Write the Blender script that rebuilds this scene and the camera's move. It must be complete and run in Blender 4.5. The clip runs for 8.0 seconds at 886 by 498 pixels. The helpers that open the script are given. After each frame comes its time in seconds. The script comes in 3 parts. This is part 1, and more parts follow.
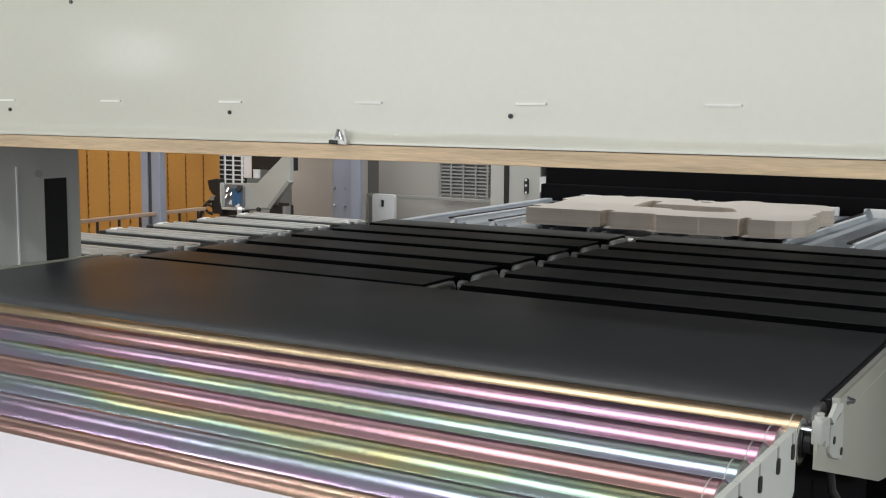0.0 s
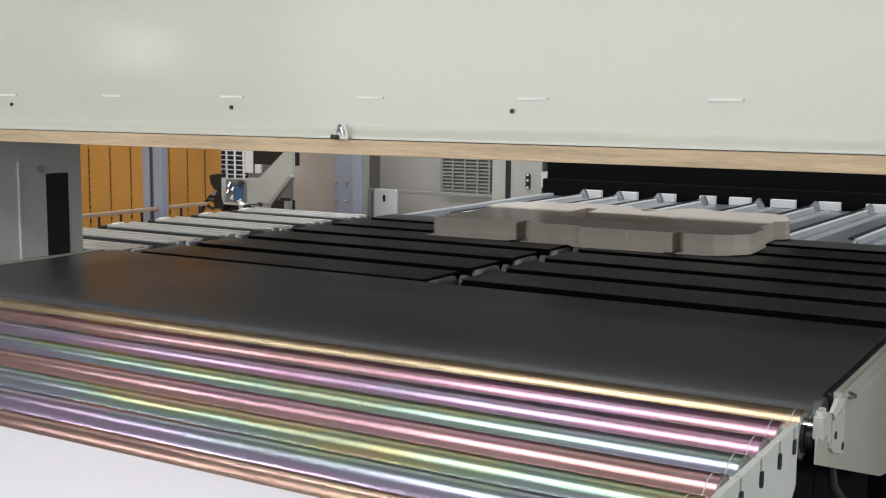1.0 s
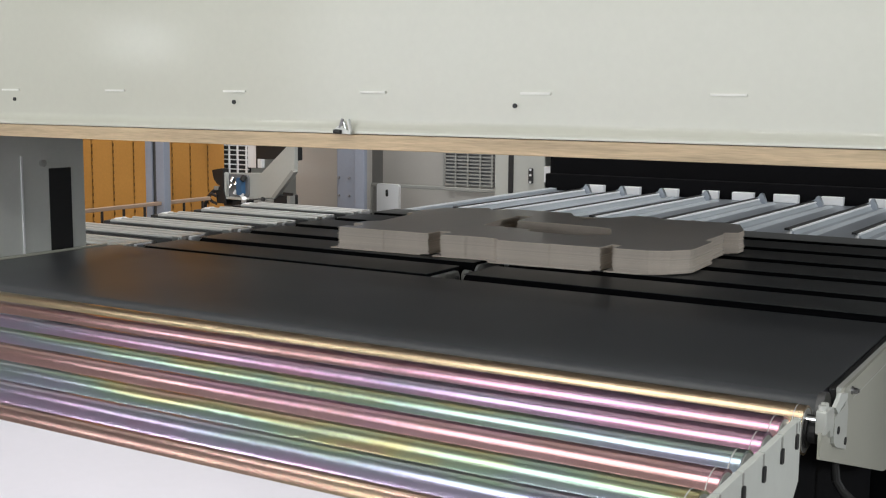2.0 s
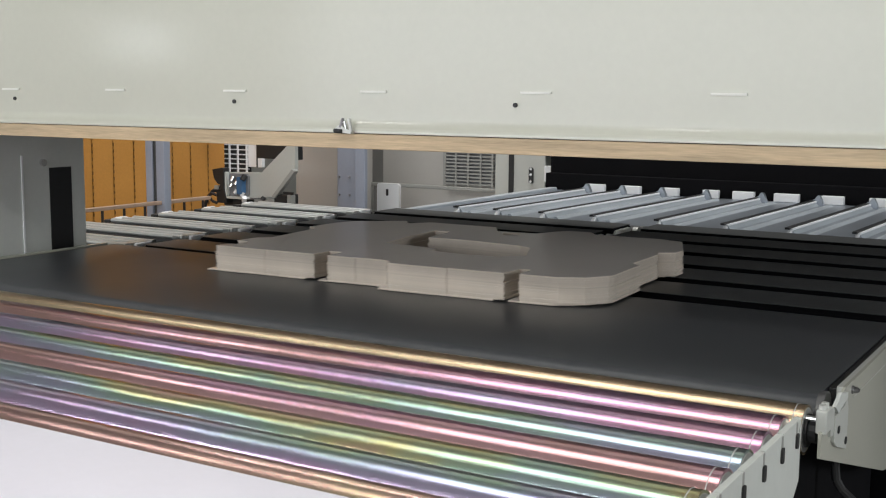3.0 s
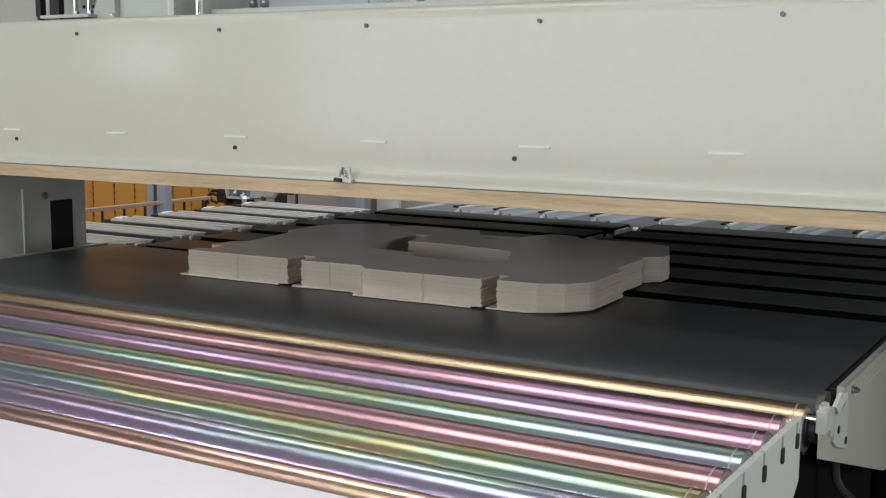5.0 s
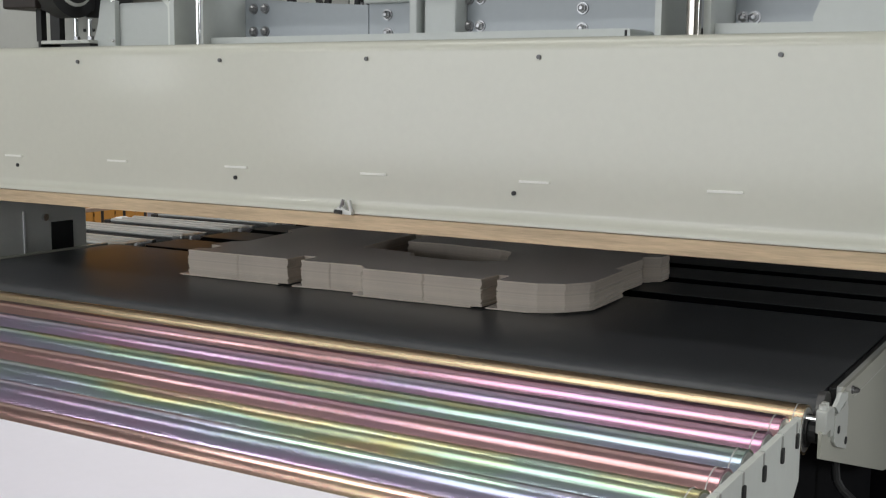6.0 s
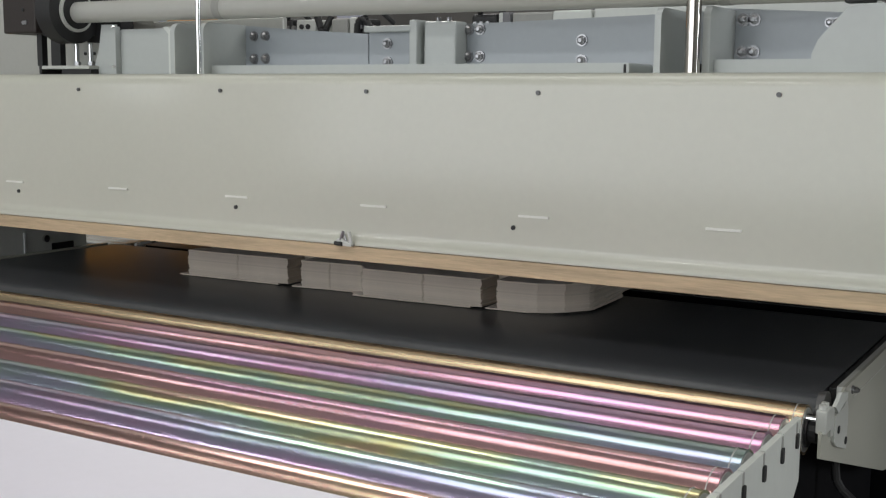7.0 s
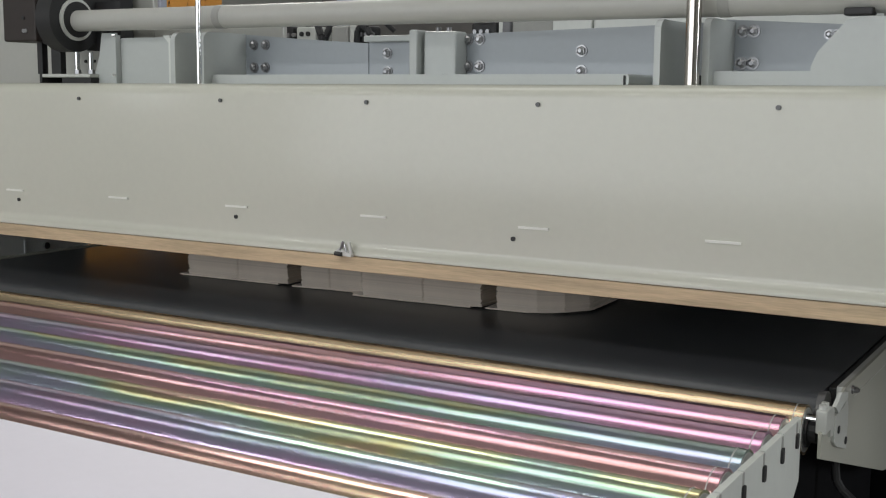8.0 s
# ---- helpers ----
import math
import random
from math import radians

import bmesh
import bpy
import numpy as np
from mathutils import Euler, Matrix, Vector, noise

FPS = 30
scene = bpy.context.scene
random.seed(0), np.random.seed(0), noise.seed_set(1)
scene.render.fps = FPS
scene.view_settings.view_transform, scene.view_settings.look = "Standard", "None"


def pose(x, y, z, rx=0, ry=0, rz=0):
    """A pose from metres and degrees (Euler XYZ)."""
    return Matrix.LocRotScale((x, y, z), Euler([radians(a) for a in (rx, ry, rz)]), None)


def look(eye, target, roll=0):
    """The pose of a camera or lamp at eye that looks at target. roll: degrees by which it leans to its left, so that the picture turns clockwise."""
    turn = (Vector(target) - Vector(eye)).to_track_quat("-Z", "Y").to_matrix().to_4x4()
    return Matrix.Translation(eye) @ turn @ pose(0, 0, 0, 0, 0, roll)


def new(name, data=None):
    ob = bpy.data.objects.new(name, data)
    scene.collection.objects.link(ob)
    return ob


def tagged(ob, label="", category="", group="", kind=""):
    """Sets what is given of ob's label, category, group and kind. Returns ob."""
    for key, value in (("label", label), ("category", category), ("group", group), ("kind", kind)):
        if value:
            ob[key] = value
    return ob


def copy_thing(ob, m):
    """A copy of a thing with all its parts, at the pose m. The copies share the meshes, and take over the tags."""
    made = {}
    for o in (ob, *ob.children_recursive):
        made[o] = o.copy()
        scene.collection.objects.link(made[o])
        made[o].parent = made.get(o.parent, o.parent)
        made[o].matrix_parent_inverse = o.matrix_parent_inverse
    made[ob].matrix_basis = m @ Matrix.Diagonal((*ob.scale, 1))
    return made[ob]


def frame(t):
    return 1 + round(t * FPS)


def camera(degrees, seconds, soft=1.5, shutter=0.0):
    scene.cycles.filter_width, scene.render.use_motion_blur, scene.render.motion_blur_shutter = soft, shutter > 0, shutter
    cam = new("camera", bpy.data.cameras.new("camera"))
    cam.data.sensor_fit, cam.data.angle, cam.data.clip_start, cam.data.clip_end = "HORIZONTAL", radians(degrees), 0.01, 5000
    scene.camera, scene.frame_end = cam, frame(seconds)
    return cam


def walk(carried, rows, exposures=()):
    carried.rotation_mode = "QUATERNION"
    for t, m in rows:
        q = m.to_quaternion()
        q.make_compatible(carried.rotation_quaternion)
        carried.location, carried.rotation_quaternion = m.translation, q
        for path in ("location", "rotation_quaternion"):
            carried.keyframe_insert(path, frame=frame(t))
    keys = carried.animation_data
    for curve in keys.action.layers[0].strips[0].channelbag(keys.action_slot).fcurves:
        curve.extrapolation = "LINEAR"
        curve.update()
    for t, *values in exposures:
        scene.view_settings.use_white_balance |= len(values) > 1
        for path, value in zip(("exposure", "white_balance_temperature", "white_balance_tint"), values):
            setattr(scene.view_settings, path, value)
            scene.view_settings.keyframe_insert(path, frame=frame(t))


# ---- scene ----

# ---- camera and its walk: a tripod head that tilts down a little and settles ----
EYE = Vector((0, 0, 1.44))
cam = camera(41.9, 8.0, soft=1.15, shutter=0.6)


def aim(yaw, pitch):
    y, p = radians(yaw), radians(pitch)
    return look(EYE, EYE + Vector((-math.sin(y) * math.cos(p), math.cos(y) * math.cos(p), math.sin(p))), 0.49)


walk(cam, [(t, aim(30.885 + 0.0282 * dx, -7.609 + 0.028 * dy)) for t, dx, dy in (
    (0.0, -8, 19.3), (0.5, -7, 14.6), (1.0, -5.3, 10.4), (1.5, -2.7, 5.9), (1.9, -0.9, 1.9), (2.3, 0, 0), (8.0, 0, 0))],
     exposures=[(0.0, -0.63), (3.4, -0.68), (5.0, -0.82), (7.3, -1.07), (8.0, -1.1)])

# ---- light ----
world = bpy.data.worlds.new("world")
scene.world = world
world.use_nodes = True
world.node_tree.nodes["Background"].inputs[0].default_value = (0.55, 0.6, 0.65, 1)
world.node_tree.nodes["Background"].inputs[1].default_value = 0.25


def ceiling_lamp(x, y, watts, sx, sy, z=4.6, colour=(1, 0.99, 0.96)):
    data = bpy.data.lights.new("tube_light", "AREA")
    data.shape, data.size, data.size_y, data.energy, data.color = "RECTANGLE", sx, sy, watts, colour
    ob = new("tube_light", data)
    ob.matrix_world = pose(x, y, z)
    return ob


for lx in (-5.6, -2.2, 1.2):
    ceiling_lamp(lx, -2.4, 100, 2.1, 0.4, 4.7)
ceiling_lamp(-5.1, 2.0, 12, 1.3, 0.4, 4.7)
for ly in (1.72, 2.28):
    ceiling_lamp(-3.85, ly, 3.2, 1.1, 0.09, 4.7)
ceiling_lamp(-2.2, 1.9, 36, 2.1, 1.15, 4.7)
ceiling_lamp(1.2, 2.0, 28, 2.1, 0.65, 4.7)
for lx, watts in ((-4.6, 165), (-1.7, 100)):
    ceiling_lamp(lx, 5.6, watts, 2.4, 1.3, 4.7)


def window_light(x, y, z, wide, high, watts, turn):
    data = bpy.data.lights.new("window_light", "AREA")
    data.shape, data.size, data.size_y, data.energy, data.color = "RECTANGLE", wide, high, watts, (0.93, 0.97, 1.0)
    new("window_light", data).matrix_world = pose(x, y, z, 90, 0, turn)


window_light(-3.2, -6.98, 2.6, 11.2, 3.4, 650, 0)
# unseen east window, added to brighten plates that face +x, behind the panel's plane
window_light(6.98, 3.6, 2.3, 2.6, 2.2, 350, 90)
window_light(-8.98, -4.5, 2.42, 0.9, 0.7, 15, -90)


# ---- materials ----
def mat(name, colour, rough=0.5, metal=0.0, vary=0.12, scale=3.0, grain=60.0, bump=0.1, coat=0.0, stretch=(1, 1, 1), island=0.0, spec=0.5, gloss=0.12):
    m = bpy.data.materials.new(name)
    m.use_nodes = True
    nt = m.node_tree
    N, L = nt.nodes, nt.links
    b = N["Principled BSDF"]
    b.inputs["Roughness"].default_value, b.inputs["Metallic"].default_value = rough, metal
    b.inputs["Coat Weight"].default_value, b.inputs["Coat Roughness"].default_value = coat, gloss
    b.inputs["Specular IOR Level"].default_value = spec
    co = N.new("ShaderNodeTexCoord")
    mp = N.new("ShaderNodeMapping")
    mp.inputs["Scale"].default_value = stretch
    L.new(co.outputs["Object"], mp.inputs[0])
    big, fine = N.new("ShaderNodeTexNoise"), N.new("ShaderNodeTexNoise")
    big.inputs["Scale"].default_value, fine.inputs["Scale"].default_value = scale, grain
    big.inputs["Detail"].default_value, fine.inputs["Detail"].default_value = 5, 3
    L.new(mp.outputs[0], big.inputs["Vector"])
    L.new(mp.outputs[0], fine.inputs["Vector"])
    add = N.new("ShaderNodeMath")
    add.operation = "MULTIPLY_ADD"
    L.new(fine.outputs["Fac"], add.inputs[0])
    add.inputs[1].default_value = 0.45
    L.new(big.outputs["Fac"], add.inputs[2])
    if island:
        oi = N.new("ShaderNodeObjectInfo")
        plus = N.new("ShaderNodeMath")
        plus.operation = "MULTIPLY_ADD"
        L.new(oi.outputs["Random"], plus.inputs[0])
        plus.inputs[1].default_value = island
        L.new(add.outputs[0], plus.inputs[2])
        add = plus
    rng = N.new("ShaderNodeMapRange")
    rng.inputs["From Min"].default_value, rng.inputs["From Max"].default_value = 0.35, 1.1 + island
    L.new(add.outputs[0], rng.inputs[0])
    mix = N.new("ShaderNodeMix")
    mix.data_type = "RGBA"
    mix.inputs["A"].default_value = (*[c * (1 - vary) for c in colour], 1)
    mix.inputs["B"].default_value = (*[min(1, c * (1 + vary)) for c in colour], 1)
    L.new(rng.outputs[0], mix.inputs["Factor"])
    L.new(mix.outputs["Result"], b.inputs["Base Color"])
    rr = N.new("ShaderNodeMapRange")
    rr.inputs["To Min"].default_value, rr.inputs["To Max"].default_value = max(0.02, rough * 0.8), min(1, rough * 1.25)
    L.new(big.outputs["Fac"], rr.inputs[0])
    L.new(rr.outputs[0], b.inputs["Roughness"])
    bp = N.new("ShaderNodeBump")
    bp.inputs["Strength"].default_value, bp.inputs["Distance"].default_value = bump, 0.002
    L.new(fine.outputs["Fac"], bp.inputs["Height"])
    L.new(bp.outputs[0], b.inputs["Normal"])
    return m


def zinc(name):
    """Yellow-passivated zinc: metal whose tint drifts between pink, violet, green and gold."""
    m = mat(name, (0.6, 0.5, 0.5), 0.21, 1.0, bump=0.1, grain=210, stretch=(0.035, 1, 1))
    N, L = m.node_tree.nodes, m.node_tree.links
    b = N["Principled BSDF"]
    co, oi = N.new("ShaderNodeTexCoord"), N.new("ShaderNodeObjectInfo")
    sep = N.new("ShaderNodeSeparateXYZ")
    L.new(co.outputs["Object"], sep.inputs[0])
    mp = N.new("ShaderNodeMapping")
    mp.inputs["Scale"].default_value = (1.3, 6, 6)
    L.new(co.outputs["Object"], mp.inputs[0])
    n = N.new("ShaderNodeTexNoise")
    n.noise_dimensions = "4D"
    n.inputs["Scale"].default_value, n.inputs["Detail"].default_value = 1.6, 5
    w = N.new("ShaderNodeMath")
    w.operation = "MULTIPLY"
    w.inputs[1].default_value = 37.0
    L.new(oi.outputs["Random"], w.inputs[0])
    L.new(w.outputs[0], n.inputs["W"])
    L.new(mp.outputs[0], n.inputs["Vector"])
    a = N.new("ShaderNodeMath")
    a.operation = "MULTIPLY_ADD"
    L.new(n.outputs["Fac"], a.inputs[0])
    a.inputs[1].default_value = 1.0
    tone = N.new("ShaderNodeSeparateColor")
    L.new(oi.outputs["Color"], tone.inputs[0])
    drift, own = N.new("ShaderNodeMath"), N.new("ShaderNodeMath")
    drift.operation = "MULTIPLY"
    own.operation = "ADD"
    L.new(sep.outputs["X"], drift.inputs[0])
    L.new(tone.outputs["Green"], drift.inputs[1])
    L.new(drift.outputs[0], own.inputs[0])
    L.new(tone.outputs["Red"], own.inputs[1])
    L.new(own.outputs[0], a.inputs[2])
    z = N.new("ShaderNodeMath")
    z.operation = "MULTIPLY_ADD"
    L.new(sep.outputs["Z"], z.inputs[0])
    z.inputs[1].default_value = 3.5
    L.new(a.outputs[0], z.inputs[2])
    fr = N.new("ShaderNodeMath")
    fr.operation = "FRACT"
    L.new(z.outputs[0], fr.inputs[0])
    ramp = N.new("ShaderNodeValToRGB")
    els = ramp.color_ramp.elements
    tints = [(0.0, (0.75, 0.46, 0.5)), (0.15, (0.74, 0.43, 0.62)), (0.3, (0.6, 0.46, 0.69)), (0.42, (0.5, 0.54, 0.7)), (0.53, (0.44, 0.61, 0.5)),
             (0.62, (0.67, 0.63, 0.34)), (0.7, (0.74, 0.5, 0.42)), (0.9, (0.66, 0.4, 0.4)), (1.0, (0.75, 0.46, 0.5))]
    els[0].color, els[1].color = (*tints[0][1], 1), (*tints[-1][1], 1)
    for p, c in tints[1:-1]:
        els.new(p).color = (*c, 1)
    L.new(fr.outputs[0], ramp.inputs[0])
    for l in list(b.inputs["Base Color"].links):
        L.remove(l)
    L.new(ramp.outputs[0], b.inputs["Base Color"])
    return m


CREAM = mat("cream_enamel", (0.54, 0.54, 0.465), 0.36, gloss=0.13, coat=0.75, vary=0.05, scale=1.5, bump=0.02)
STEELPAINT = mat("blue_grey_paint", (0.36, 0.39, 0.42), 0.35, vary=0.06, coat=0.2, bump=0.03)
GREYPAINT = mat("light_grey_paint", (0.52, 0.53, 0.5), 0.4, vary=0.07, bump=0.04)
COLUMN = mat("column_paint", (0.32, 0.35, 0.43), 0.45, vary=0.08)
WOOD = mat("plywood", (0.53, 0.405, 0.26), 0.55, vary=0.42, scale=5, grain=40, stretch=(0.6, 8, 10), bump=0.25)
BELT = mat("black_rubber_belt", (0.06, 0.064, 0.07), 0.36, spec=0.5, vary=0.2, scale=2, grain=300, bump=0.08)
STRIP = mat("black_module_belt", (0.05, 0.053, 0.054), 0.4, vary=0.25, scale=3, grain=200, bump=0.1, island=0.3)
ZINC = zinc("iridescent_zinc")
GOLD = mat("gold_zinc", (0.78, 0.62, 0.42), 0.26, 1.0, vary=0.22, scale=2, grain=190, stretch=(0.04, 1, 1), bump=0.2)
CHROME = mat("chrome", (0.75, 0.75, 0.75), 0.12, 1.0, vary=0.05, bump=0.01)
ENDGREY = mat("cast_end_plate", (0.62, 0.63, 0.6), 0.4, 0.15, vary=0.15)
ROD = mat("polished_rod", (0.5, 0.47, 0.44), 0.07, 1.0, vary=0.05, bump=0.01)
ZRAIL = mat("bright_rail", (0.62, 0.63, 0.62), 0.34, 0.55, vary=0.2, scale=6, stretch=(0.2, 2, 2), bump=0.1)
ALU = mat("aluminium", (0.46, 0.47, 0.46), 0.3, 1.0, vary=0.12, stretch=(0.1, 2, 2), bump=0.1)
GALV = mat("galvanised_sheet", (0.37, 0.405, 0.455), 0.33, 0.7, vary=0.14, scale=7, grain=40, bump=0.06)
BLACK = mat("black_plastic", (0.015, 0.015, 0.016), 0.5, vary=0.3)
DARK = mat("dark_machine_paint", (0.005, 0.005, 0.006), 0.9, vary=0.3, spec=0.08)
BROWN = mat("brown_motor_paint", (0.024, 0.017, 0.015), 0.55, vary=0.2)
WHITE = mat("white_laminate", (0.83, 0.8, 0.89), 0.4, vary=0.03, bump=0.02)
PAD = mat("white_plastic", (0.85, 0.86, 0.88), 0.4, vary=0.03)
LINER = mat("coated_board_face", (0.88, 0.825, 0.77), 0.36, coat=0.3, vary=0.05, scale=3, bump=0.04)
CARD = mat("grey_cardboard", (0.57, 0.5, 0.425), 0.62, vary=0.2, scale=9, grain=120, bump=0.12, island=0.7)
ORANGE = mat("orange_panel", (0.56, 0.26, 0.055), 0.5, vary=0.18, scale=2)
BEIGE = mat("beige_wall", (0.47, 0.45, 0.425), 0.7, vary=0.06)
# dark grey; on vent recess and valve box it paints in the shade inside
LOUVRE = mat("dark_grey_and_recess_shade", (0.19, 0.19, 0.2), 0.7)
RIB = mat("pale_rib_paint", (0.48, 0.52, 0.56), 0.3, vary=0.08)
RUST = mat("rust_brown_paint", (0.36, 0.17, 0.05), 0.6)
DULL = mat("dull_grey_paint", (0.33, 0.33, 0.31), 0.5, vary=0.1)
UNDER = mat("pale_pressing_board", (0.75, 0.74, 0.72), 0.5, vary=0.08)
TAN = mat("tan_rail_paint", (0.45, 0.32, 0.24), 0.5, vary=0.1)
SHAFT = mat("shaft_enamel", (0.42, 0.42, 0.39), 0.38, vary=0.06, coat=0.2, bump=0.03)
FITTING = mat("fitting_enamel", (0.47, 0.495, 0.485), 0.35, vary=0.06, coat=0.2, bump=0.03)
SIDE = mat("pale_grey_paint", (0.64, 0.66, 0.63), 0.4, vary=0.07, bump=0.04)
MARK = mat("pale_mark_paint", (0.78, 0.78, 0.73), 0.4)
DARKSTEEL = mat("dark_steel", (0.12, 0.12, 0.12), 0.4, 0.6)
CONCRETE = mat("concrete", (0.22, 0.21, 0.2), 0.7, vary=0.2, scale=1.2, bump=0.2)
BOLT = mat("zinc_bolt", (0.34, 0.34, 0.35), 0.3, 1.0, vary=0.1)
BLUE = mat("blue_plastic", (0.06, 0.16, 0.32), 0.4)
LAMPWHITE = mat("hall_wall", (0.55, 0.55, 0.52), 0.8, vary=0.06, scale=0.6)


# ---- building helpers ----
def part(name, bm, material, parent=None, label="", smooth=False):
    me = bpy.data.meshes.new(name)
    bmesh.ops.recalc_face_normals(bm, faces=bm.faces)
    bm.to_mesh(me)
    bm.free()
    me.materials.append(material)
    if smooth:
        me.shade_smooth()
        me.set_sharp_from_angle(angle=radians(35))
    ob = new(name, me)
    if parent:
        ob.parent = parent
    if label:
        tagged(ob, label)
    return ob


def box(bm, x0, x1, y0, y1, z0, z1, bevel=0.0, seg=2):
    made = bmesh.ops.create_cube(bm, size=1, matrix=Matrix.Translation(((x0 + x1) / 2, (y0 + y1) / 2, (z0 + z1) / 2))
                                 @ Matrix.Diagonal((abs(x1 - x0), abs(y1 - y0), abs(z1 - z0), 1)))
    if bevel:
        edges = list({e for v in made["verts"] for e in v.link_edges})
        bmesh.ops.bevel(bm, geom=edges, offset=bevel, segments=seg, affect="EDGES", profile=0.5)
    return bm


def cyl(bm, a, b, r, n=20, r2=None):
    a, b = Vector(a), Vector(b)
    m = Matrix.Translation((a + b) / 2) @ (b - a).to_track_quat("Z", "Y").to_matrix().to_4x4()
    bmesh.ops.create_cone(bm, cap_ends=True, segments=n, radius1=r, radius2=r if r2 is None else r2, depth=(b - a).length, matrix=m)
    return bm


def prism(bm, outline, axis, lo, hi):
    """A closed outline drawn out along x ('x': outline of (y, z)), y ('y': (x, z)) or z ('z': (x, y))."""
    put = {"x": lambda p, h: (h, p[0], p[1]), "y": lambda p, h: (p[0], h, p[1]), "z": lambda p, h: (p[0], p[1], h)}[axis]
    lows = [bm.verts.new(put(p, lo)) for p in outline]
    highs = [bm.verts.new(put(p, hi)) for p in outline]
    bm.faces.new(lows)
    bm.faces.new(highs[::-1])
    for i in range(len(outline)):
        j = (i + 1) % len(outline)
        bm.faces.new((lows[i], lows[j], highs[j], highs[i]))
    return bm


def stadium(y0, y1, z0, z1, n=8):
    """Outline of a loop with half-round ends."""
    r, zc = (z1 - z0) / 2, (z0 + z1) / 2
    out = [(y1 - r + r * math.sin(math.pi * i / n), zc + r * math.cos(math.pi * i / n)) for i in range(n + 1)]
    return out + [(y0 + r - r * math.sin(math.pi * i / n), zc - r * math.cos(math.pi * i / n)) for i in range(n + 1)]


def rounded(x0, x1, z0, z1, r, n=5, corners="1111"):
    """Rounded rectangle, corners in the order lower left, lower right, upper right, upper left."""
    out = []
    for k, (cx, cz, a0) in enumerate(((x0 + r, z0 + r, 180), (x1 - r, z0 + r, 270), (x1 - r, z1 - r, 0), (x0 + r, z1 - r, 90))):
        if corners[k] == "0":
            out.append(((x0, z0), (x1, z0), (x1, z1), (x0, z1))[k])
            continue
        out += [(cx + r * math.cos(radians(a0 + 90 * i / n)), cz + r * math.sin(radians(a0 + 90 * i / n))) for i in range(n + 1)]
    return out


def tube(bm, pts, r, n=10):
    for a, b in zip(pts, pts[1:]):
        cyl(bm, a, b, r, n)
    return bm


B = bmesh.new


def thing(name, label, category, group="", at=(0, 0, 0)):
    ob = new(name)
    ob.location = at
    ob.empty_display_size = 0.1
    return tagged(ob, label, category, group)


def bolt(parent, x, y, z, r=0.011, way=(0, -1, 0), name="bolt"):
    w = Vector(way)
    p = Vector((x, y, z))
    bm = B()
    cyl(bm, p, p + w * 0.004, r * 1.35, 16)
    cyl(bm, p + w * 0.004, p + w * 0.011, r, 6)
    cyl(bm, p + w * 0.011, p + w * 0.015, r * 0.92, 6, r * 0.45)
    return part(name, bm, BOLT, parent)


# ---- the hall ----
def hall():
    for name, dims, m in (("floor", (-9, 7, -7, 12, -0.2, 0), CONCRETE), ("ceiling", (-9, 7, -7, 12, 5.0, 5.2), LAMPWHITE),
                          ("wall_west", (-9.2, -9, -4.05, 12, 0, 5), LAMPWHITE), ("wall_west_end", (-9.2, -9, -7, -4.95, 0, 5), LAMPWHITE),
                          ("wall_west_sill", (-9.2, -9, -4.95, -4.05, 0, 2.07), LAMPWHITE), ("wall_west_head", (-9.2, -9, -4.95, -4.05, 2.77, 5), LAMPWHITE),
                          ("wall_east", (7, 7.2, -7, 2.25, 0, 5), LAMPWHITE), ("wall_east_end", (7, 7.2, 4.95, 12, 0, 5), LAMPWHITE),
                          ("wall_east_sill", (7, 7.2, 2.25, 4.95, 0, 1.15), LAMPWHITE), ("wall_east_head", (7, 7.2, 2.25, 4.95, 3.45, 5), LAMPWHITE),
                          ("wall_south", (-9, -8.85, -7.2, -7, 0, 5), LAMPWHITE), ("wall_south_end", (2.45, 7, -7.2, -7, 0, 5), LAMPWHITE),
                          ("wall_south_sill", (-8.85, 2.45, -7.2, -7, 0, 0.85), LAMPWHITE), ("wall_south_head", (-8.85, 2.45, -7.2, -7, 4.35, 5), LAMPWHITE),
                          ("wall_north", (-9, 7, 12, 12.2, 0, 5), CONCRETE)):
        tagged(part(name, box(B(), *dims), m), kind="structure")


hall()


